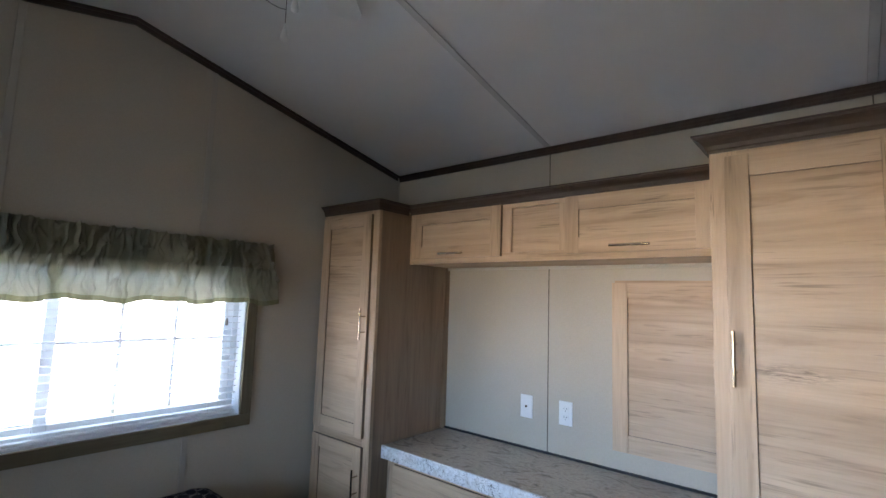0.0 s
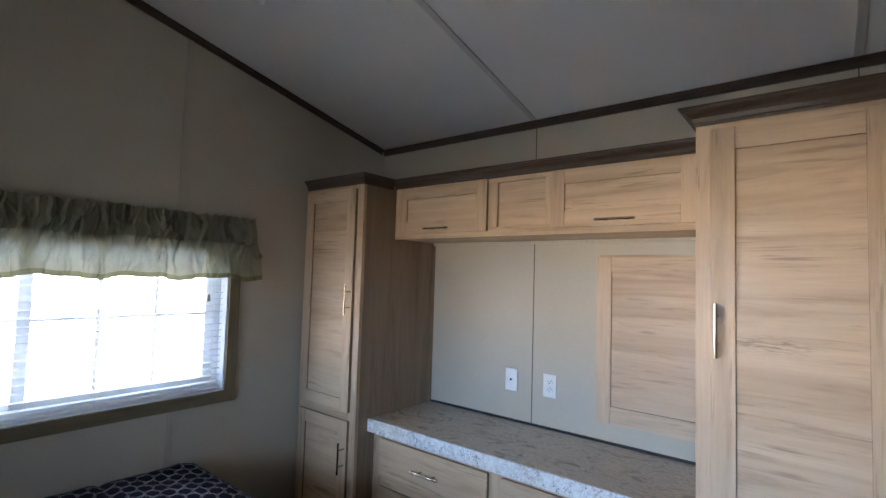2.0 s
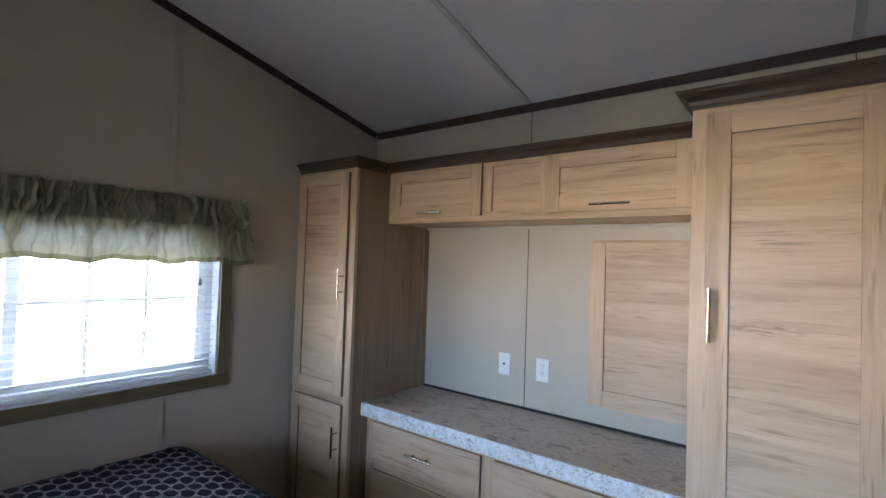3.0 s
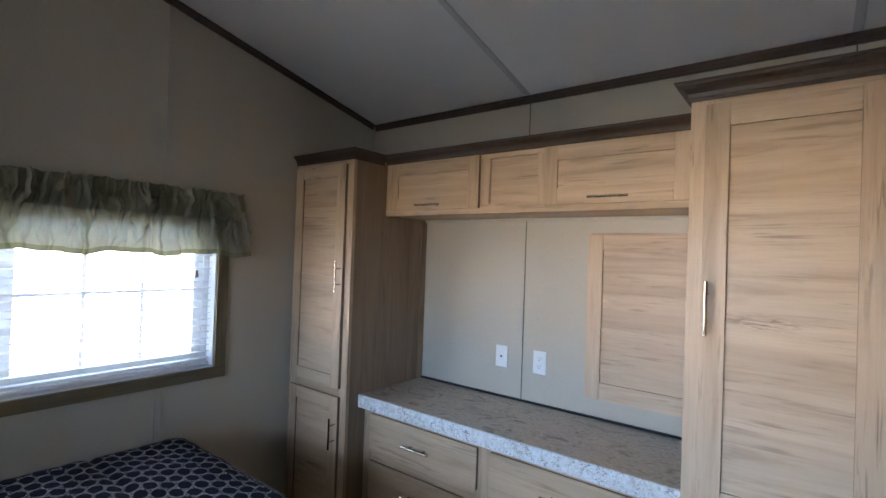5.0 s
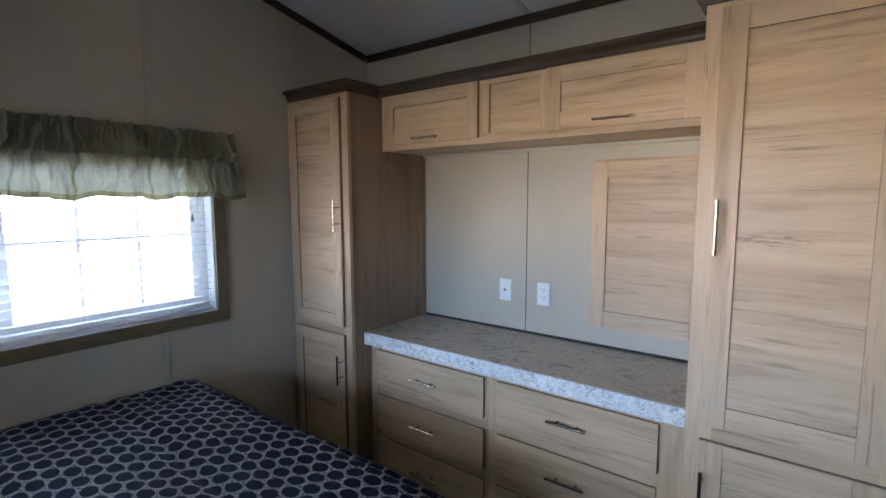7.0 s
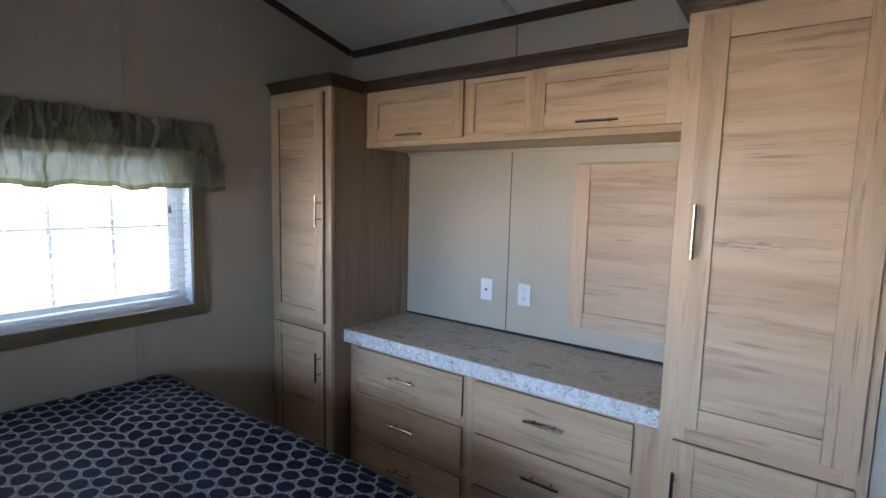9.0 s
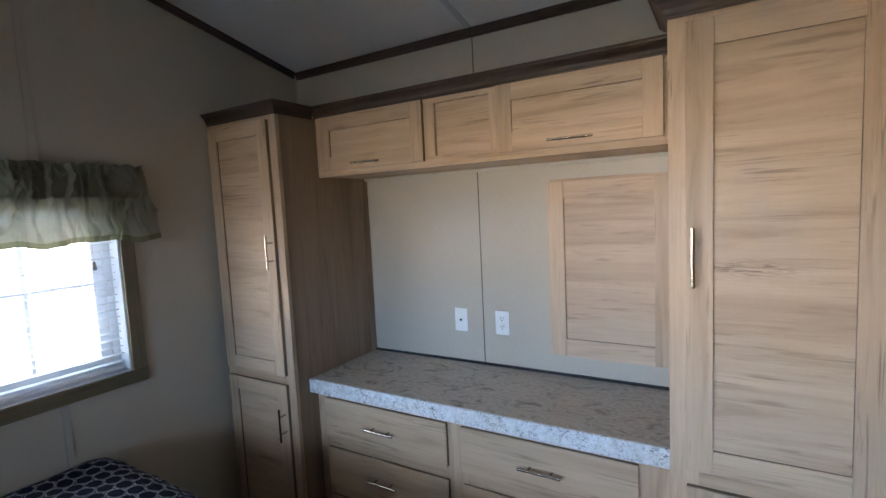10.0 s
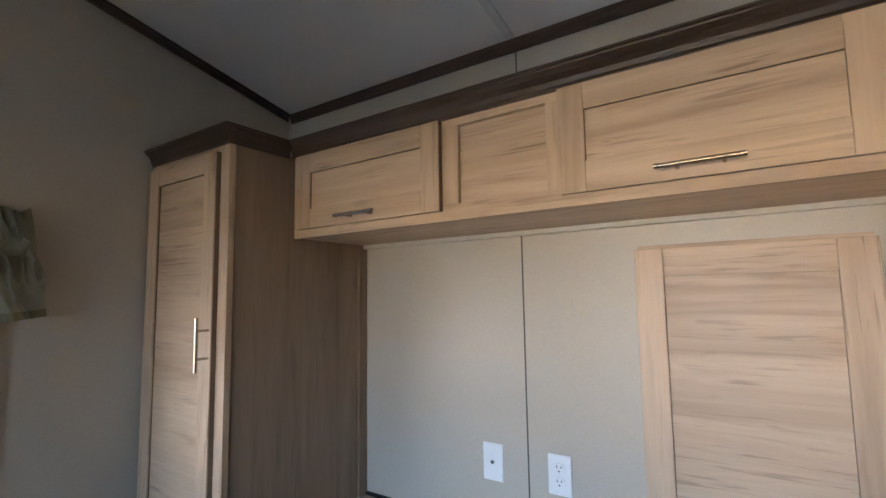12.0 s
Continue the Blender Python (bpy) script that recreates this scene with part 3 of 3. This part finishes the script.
# ---- panel door on the back wall ----
hatch = thing("panel_hatch", "framed oak-laminate access door mounted on the wall above the counter", "access panel")
part("box_frame", box(-0.926, -0.452, 2.3725, YC - 0.001, 0.910, 1.651, 0.001), oak_along, hatch)
shaker("door", hatch, -0.931, -0.446, 0.902, 1.640, (-0.863, -0.516, 0.977, 1.570), 2.350, 0.021)


# ---- sockets ----
def plate(name, x, z, label, category):
    ob = thing(name, label, category, "", "", (x, YC, z))
    bm = box(-0.035, 0.035, -0.006, -0.0005, -0.057, 0.057, 0.003)
    part("plate", bm, plastic, ob)
    return ob


def turned(radius, depth, sides=20):
    bm = bmesh.new()
    add_tube(bm, (0, -0.004, 0), (0, -depth, 0), radius, sides)
    return bm


jack = plate("wall_jack", -1.392, 1.009, "white single-jack wall plate above the counter", "wall socket")
part("jack", turned(0.0055, 0.011), nickel, jack, "small metal threaded jack", True)
part("nut", turned(0.009, 0.0075, 6), plastic, jack)
for z in (-0.042, 0.042):
    bm = bmesh.new()
    add_tube(bm, (0, -0.004, z), (0, -0.0068, z), 0.0032, 12)
    part("screw", bm, plastic, jack)
outlet = plate("wall_outlet", -1.176, 1.009, "white duplex power outlet above the counter", "wall socket")
for z in (-0.0195, 0.0195):
    bm = bmesh.new()
    bmesh.ops.create_cone(bm, cap_ends=True, segments=28, radius1=0.0168, radius2=0.0168, depth=0.004, matrix=Matrix.Translation((0, -0.0068, z)) @ Matrix.Rotation(radians(90), 4, "X"))
    for v in bm.verts:
        v.co.z = max(min(v.co.z, z + 0.0135), z - 0.0135)
    face = part("receptacle", bm, plastic, outlet)
    for x, h in ((-0.0063, 0.0075), (0.0063, 0.0062)):
        part("slot", box(x - 0.0012, x + 0.0012, -0.0094, -0.0086, z + 0.004 - h / 2, z + 0.004 + h / 2), dark_slot, face)
    bm = bmesh.new()
    add_tube(bm, (0, -0.0086, z - 0.0075), (0, -0.0094, z - 0.0075), 0.0024, 10)
    part("slot", bm, dark_slot, face)
bm = bmesh.new()
add_tube(bm, (0, -0.004, 0), (0, -0.0074, 0), 0.003, 12)
part("screw", bm, plastic, outlet)

# ---- window in the gable wall ----
win = thing("window_1", "wide white sliding window with grid bars and an olive-brown casing", "window", "", "structure")
CW = 0.053
for z0, z1 in ((WZ0 - CW, WZ0), (WZ1, WZ1 + CW)):
    part("casing", box(XW, XW + 0.017, WY0 - CW, WY1 + CW, z0, z1, 0.002), casing_y, win, "olive-brown wood casing")
for y0, y1 in ((WY0 - CW, WY0), (WY1, WY1 + CW)):
    part("casing", box(XW, XW + 0.0165, y0, y1, WZ0 + 0.0005, WZ1 - 0.0005, 0.002), casing_z, win, "olive-brown wood casing")
for y0, y1, z0, z1 in ((WY0, WY1, WZ0, WZ0 + 0.006), (WY0, WY1, WZ1 - 0.006, WZ1)):
    part("jamb_lining", box(XW - 0.085, XW + 0.001, y0, y1, z0, z1), vinyl_frame, win)
for y0, y1 in ((WY0, WY0 + 0.006), (WY1 - 0.006, WY1)):
    part("jamb_lining", box(XW - 0.085, XW + 0.001, y0, y1, WZ0 + 0.0065, WZ1 - 0.0065), vinyl_frame, win)
FX = XW - 0.085
for y0, y1, z0, z1 in ((WY0 + 0.007, WY1 - 0.007, WZ0 + 0.007, WZ0 + 0.035), (WY0 + 0.007, WY1 - 0.007, WZ1 - 0.035, WZ1 - 0.007),
                       (WY0 + 0.007, WY0 + 0.035, WZ0 + 0.035, WZ1 - 0.035), (WY1 - 0.035, WY1 - 0.007, WZ0 + 0.035, WZ1 - 0.035)):
    part("window_frame", box(FX - 0.03, FX + 0.025, y0, y1, z0, z1, 0.002), vinyl_frame, win)
YM = 0.634
for s0, s1, xs in ((WY0 + 0.035, YM + 0.022, FX - 0.026), (YM - 0.022, WY1 - 0.035, FX - 0.002)):
    z0, z1 = WZ0 + 0.036, WZ1 - 0.036
    sash = part("sash", box(xs, xs + 0.022, s0, s0 + 0.042, z0, z1, 0.002), vinyl_frame, win)
    part("sash_stile", box(xs, xs + 0.022, s1 - 0.042, s1, z0, z1, 0.002), vinyl_frame, sash)
    for a, b in ((z0, z0 + 0.036), (z1 - 0.036, z1)):
        part("sash_rail", box(xs + 0.0005, xs + 0.0215, s0 + 0.042, s1 - 0.042, a, b, 0.002), vinyl_frame, sash)
    pane = part("pane", box(xs + 0.009, xs + 0.012, s0 + 0.042, s1 - 0.042, z0 + 0.036, z1 - 0.036), glass, sash)
    pane.visible_shadow = False
    g0, g1 = s0 + 0.042, s1 - 0.042
    for k in (1, 2):
        y = g0 + (g1 - g0) * k / 3
        part("grid_bar", box(xs + 0.0125, xs + 0.0165, y - 0.008, y + 0.008, z0 + 0.036, z1 - 0.036), vinyl_frame, sash)
    part("grid_bar", box(xs + 0.0126, xs + 0.0160, g0, g1, 1.312, 1.328), vinyl_frame, sash)

# blind inside the window opening
BX = XW - 0.030
PITCH = 0.0305
blind = thing("window_blind", "white horizontal slat blind lowered over the window with open slats", "blind")
part("headrail", box(BX - 0.018, BX + 0.018, WY0 + 0.010, WY1 - 0.010, WZ1 - 0.034, WZ1 - 0.007, 0.002), slat_mat, blind)
part("bottom_rail", box(BX - 0.013, BX + 0.013, WY0 + 0.012, WY1 - 0.012, WZ0 + 0.012, WZ0 + 0.024, 0.003), slat_mat, blind)
bm = bmesh.new()
ARC = [(-0.0128, -0.0012), (-0.006, 0.0005), (0.0, 0.0011), (0.006, 0.0005), (0.0128, -0.0012)]
add_prism(bm, [(x, z) for x, z in ARC] + [(x, z - 0.0006) for x, z in reversed(ARC)], "y", WY0 + 0.012, WY1 - 0.012)
slat_mesh = mesh_of("slat", bm, slat_mat)
z = WZ0 + 0.045
while z < WZ1 - 0.04:
    s = new("slat", slat_mesh)
    s.parent = blind
    s.matrix_basis = pose(BX, 0, z, 0, 4 + 2 * math.sin(z * 90), 0)
    z += PITCH
for y in (0.02, 0.39, 0.86, 1.24):
    for dx in (-0.0136, 0.0136):
        bm = bmesh.new()
        add_tube(bm, (BX + dx, y, WZ0 + 0.02), (BX + dx, y, WZ1 - 0.03), 0.0006, 6)
        part("ladder_cord", bm, cord_mat, blind)
bm = bmesh.new()
add_tube(bm, (BX + 0.022, 1.293, 1.40), (BX + 0.022, 1.293, WZ1 - 0.03), 0.0009, 6)
part("pull_cord", bm, cord_mat, blind)
part("tassel", add_lathe(bmesh.new(), [(0.002, 0.020), (0.005, 0.014), (0.008, -0.008), (0.008, -0.014), (0.004, -0.016)], (BX + 0.022, 1.293, 1.395), 14), tassel_mat, blind, "small grey-brown cord tassel", True)

# ---- valance ----
val = thing("valance", "gathered grey-green cloth valance on a rod over the window", "curtain")
VY0, VY1, VT, VP, VH, VB = -0.27, 1.488, 1.784, 1.660, 1.510, 1.488


def crease(y, z, k, tall, seed, narrow):
    """Winding ridges of gathered cloth, close together and uneven."""
    bend = 0.030 * noise.noise((y * 6.0, z * 11.0, seed + 4.0)) + 0.010 * noise.noise((y * 19.0, z * 23.0, seed + 9.0))
    v = abs(noise.noise(((y + bend) * k, z * tall, seed)))
    return max(0.0, 1 - v / narrow) ** 1.6


def fold(y, z):
    """How far the gathered cloth stands out from the wall."""
    s = (VT - z) / (VT - VB)
    below = min(1.0, max(0.0, (VP - z) / 0.035))
    a = crease(y, z, 21.0, 5.0, 0.7, 0.17)
    b = crease(y, z, 33.0, 8.0, 5.3, 0.16)
    c = crease(y, 0.3 * z + 1.15, 11.0, 3.0, 2.2, 0.34)
    swell = noise.noise((y * 9.0, z * 6.0, 11.0))
    waist = math.exp(-((z - VP) / 0.012) ** 2)
    fade = max(0.0, 1 - (VP - z) / 0.26)
    head = 0.040 * a + 0.020 * b + 0.024 * swell
    skirt = (0.036 * a + 0.012 * b) * fade + 0.024 * c * (0.35 + 0.65 * s) + 0.012 * swell * s
    puff = 0.012 * math.sin(max(0.0, min(1.0, (z - VP) / (VT - VP))) * math.pi)
    return 0.034 + head * (1 - below) + skirt * below + puff - 0.006 * waist + 0.012 * s


def cloth_sheet(z0, z1, rows):
    bm = bmesh.new()
    n = 820
    grid = []
    for j in range(rows + 1):
        line = []
        for i in range(n + 1):
            y = VY0 + (VY1 - VY0) * i / n
            z = z0 + (z1 - z0) * j / rows
            drop = 0.007 * math.sin(y * 20 + 1.0) + 0.004 * math.sin(y * 43) + 0.003 * noise.noise((y * 30, 0, 0))
            w = (VT - z) / (VT - VB)
            lift = (0.009 * noise.noise((y * 42, 4.0, 0)) + 0.008 * crease(y, VT, 15.0, 3.6, 0.7, 0.3)) * max(0.0, 1 - w * 4)
            end = max(0.0, (y - VY1 + 0.14) / 0.14) ** 2 * w
            side = 0.012 * noise.noise((y * 14, z * 9, 7.0)) * (0.4 + w) + 0.042 * end
            line.append(bm.verts.new((XW + fold(y, z), y + side, z + drop * w + lift)))
        grid.append(line)
    for j in range(rows):
        for i in range(n):
            bm.faces.new((grid[j][i], grid[j][i + 1], grid[j + 1][i + 1], grid[j + 1][i]))
    return bm


part("header", cloth_sheet(VP, VT, 20), header_cloth, val, "tightly gathered doubled rod pocket", True)
part("skirt", cloth_sheet(VH, VP, 18), valance_cloth, val, "thin cloth lit from behind", True)
part("hem", cloth_sheet(VB, VH, 3), hem_cloth, val, "olive hem band", True)
bm = bmesh.new()
add_tube(bm, (XW + 0.016, VY0 + 0.01, 1.725), (XW + 0.016, VY1 - 0.01, 1.725), 0.006)
for y in (VY0 + 0.015, VY1 - 0.015):
    add_tube(bm, (XW + 0.001, y, 1.725), (XW + 0.016, y, 1.725), 0.006)
part("rod", bm, plastic, val)

# ---- unseen window behind the walker, added to let light onto the cabinets ----
rear = thing("unseen_window_2", "plain white window, unseen and added as a light opening facing the cabinets", "window", "", "structure")
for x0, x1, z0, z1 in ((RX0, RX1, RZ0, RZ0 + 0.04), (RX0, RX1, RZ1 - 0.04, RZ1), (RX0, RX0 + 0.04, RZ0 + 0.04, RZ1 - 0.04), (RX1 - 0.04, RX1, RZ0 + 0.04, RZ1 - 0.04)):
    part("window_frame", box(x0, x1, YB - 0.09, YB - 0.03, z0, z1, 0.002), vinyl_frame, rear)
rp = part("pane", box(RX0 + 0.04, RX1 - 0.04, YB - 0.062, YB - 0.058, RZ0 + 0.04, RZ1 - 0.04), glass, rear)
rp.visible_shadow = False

# ---- bed ----
BY0, BY1, BX0, BX1, BZ = -0.76, 1.285, -2.385, -0.86, 0.684
bed = thing("bed", "low bed with a navy quilt patterned in pale double ovals", "bed")
part("base", box(BX0 + 0.03, BX1 - 0.06, BY0 + 0.06, BY1 - 0.06, 0.0, 0.32, 0.005), bed_base_mat, bed)
part("mattress", box(BX0 + 0.01, BX1 - 0.04, BY0 + 0.04, BY1 - 0.04, 0.322, 0.63, 0.03), mattress_mat, bed)


def quilt_mesh():
    """The cover: flat on top with soft quilting, rounded over the edges and hanging at the sides."""
    bm = bmesh.new()
    nx, ny = 170, 380
    drop = 0.40
    r = 0.115
    grid = []
    width, length = BY1 - BY0, BX1 - BX0

    def edge(s, span, both):
        """From a length along the cloth to a place across and a drop."""
        arc = r * math.pi / 2
        if s > span - r:
            e = s - (span - r)
            if e < arc:
                return span - r + r * math.sin(e / r), r * (1 - math.cos(e / r))
            return span, r + e - arc
        if both and s < r:
            e = r - s
            if e < arc:
                return r - r * math.sin(e / r), r * (1 - math.cos(e / r))
            return 0.0, r + e - arc
        return s, 0.0
    for i in range(nx + 1):
        row = []
        sx = (length + drop) * i / nx
        for j in range(ny + 1):
            sy = -drop + (width + 2 * drop) * j / ny
            px, dx = edge(sx, length, False)
            py, dy = edge(sy, width, True)
            head = max(0.0, 1 - sx / 0.10)
            z = BZ - max(dx, dy) - 0.035 * head * head
            x, y = BX0 + px, BY0 + py
            crown_up = 0.020 * math.sin(math.pi * min(1, max(0, sy / width))) if dx == 0 and dy == 0 else 0.0
            soft = 0.010 * noise.noise((sx * 3.2, sy * 3.2, 1.0)) + 0.004 * noise.noise((sx * 14, sy * 14, 2.0))
            seam = -0.010 * math.exp(-(((sy - 0.86 + 0.03 * (sx - 0.5) + 0.19) % 0.38 - 0.19) / 0.018) ** 2)
            flute = 0.012 * math.sin(sx * 16 + 2 * math.sin(sx * 5)) * min(1.0, dy / 0.25) if dy > 0 else 0.0
            row.append(bm.verts.new((x + (0.012 * math.sin(sy * 16) * min(1.0, dx / 0.25) if dx > 0 else 0.0), y + (flute if sy > 0 else -flute), max(0.1, z + crown_up + soft + seam))))
        grid.append(row)
    for i in range(nx):
        for j in range(ny):
            bm.faces.new((grid[i][j], grid[i + 1][j], grid[i + 1][j + 1], grid[i][j + 1]))
    bmesh.ops.recalc_face_normals(bm, faces=bm.faces)
    return bm


part("quilt", quilt_mesh(), quilt, bed, "navy quilt with pale double-lined ovals", True)

# ---- ceiling fan ----
fan = thing("ceiling_fan", "white ceiling fan with a glass light bowl and two pull chains", "ceiling fan", "", "", (-1.165, RIDGE_Y, RIDGE_Z))
part("canopy", add_lathe(bmesh.new(), [(0.075, 0.01), (0.078, -0.03), (0.05, -0.06), (0.02, -0.07)], (0, 0, 0), 28), plastic, fan, "", True)
part("motor", add_lathe(bmesh.new(), [(0.03, -0.06), (0.10, -0.075), (0.115, -0.10), (0.115, -0.15), (0.09, -0.18), (0.05, -0.20)], (0, 0, 0), 32), plastic, fan, "", True)
part("light_bowl", add_lathe(bmesh.new(), [(0.05, -0.20), (0.085, -0.215), (0.105, -0.25), (0.10, -0.29), (0.07, -0.325), (0.02, -0.343)], (0, 0, 0), 32), painted("frosted_glass", (0.72, 0.74, 0.76), 0.25), fan, "frosted glass bowl", True)
for k in range(4):
    a = radians(38 + 90 * k)
    m = Matrix.Rotation(a, 4, "Z")
    bm = box(0.10, 0.20, -0.018, 0.018, -0.135, -0.129, 0.001)
    bm.transform(m)
    part("blade_arm", bm, bronze, fan)
    bm = add_prism(bmesh.new(), [(0.17, -0.05), (0.24, -0.062), (0.50, -0.066), (0.54, -0.05), (0.55, 0.0), (0.54, 0.05), (0.50, 0.066), (0.24, 0.062), (0.17, 0.05)], "z", -0.004, 0.002)
    bm.transform(m @ Matrix.Translation((0, 0, -0.125)) @ Matrix.Rotation(radians(11), 4, "X"))
    part("blade", bm, plastic, fan)
bm = bmesh.new()
sag = [Vector((-0.13, 0.0, -0.362)), Vector((-0.09, 0.0, -0.392)), Vector((-0.05, 0.0, -0.418)), Vector((-0.02, 0.0, -0.434))]
for p, q in zip(sag, sag[1:]):
    add_tube(bm, p, q, 0.0010, 6)
add_tube(bm, (-0.13, 0.0, -0.362), (-0.098, 0.0, -0.28), 0.0010, 6)
part("bead_chain", bm, bronze, fan, "thin dark sagging chain")
for dx, dy, z0 in ((-0.02, 0.0, -0.475), (0.021, 0.0, -0.413)):
    bm = bmesh.new()
    add_tube(bm, (dx, dy, z0), (dx, dy, -0.20), 0.0009, 6)
    part("pull_chain", bm, bronze, fan)
    part("chain_drop", add_lathe(bmesh.new(), [(0.001, 0.026), (0.005, 0.012), (0.0098, -0.010), (0.0092, -0.018), (0.003, -0.024)], (dx, dy, z0 - 0.022), 16), plastic, fan, "small white drop pull", True)
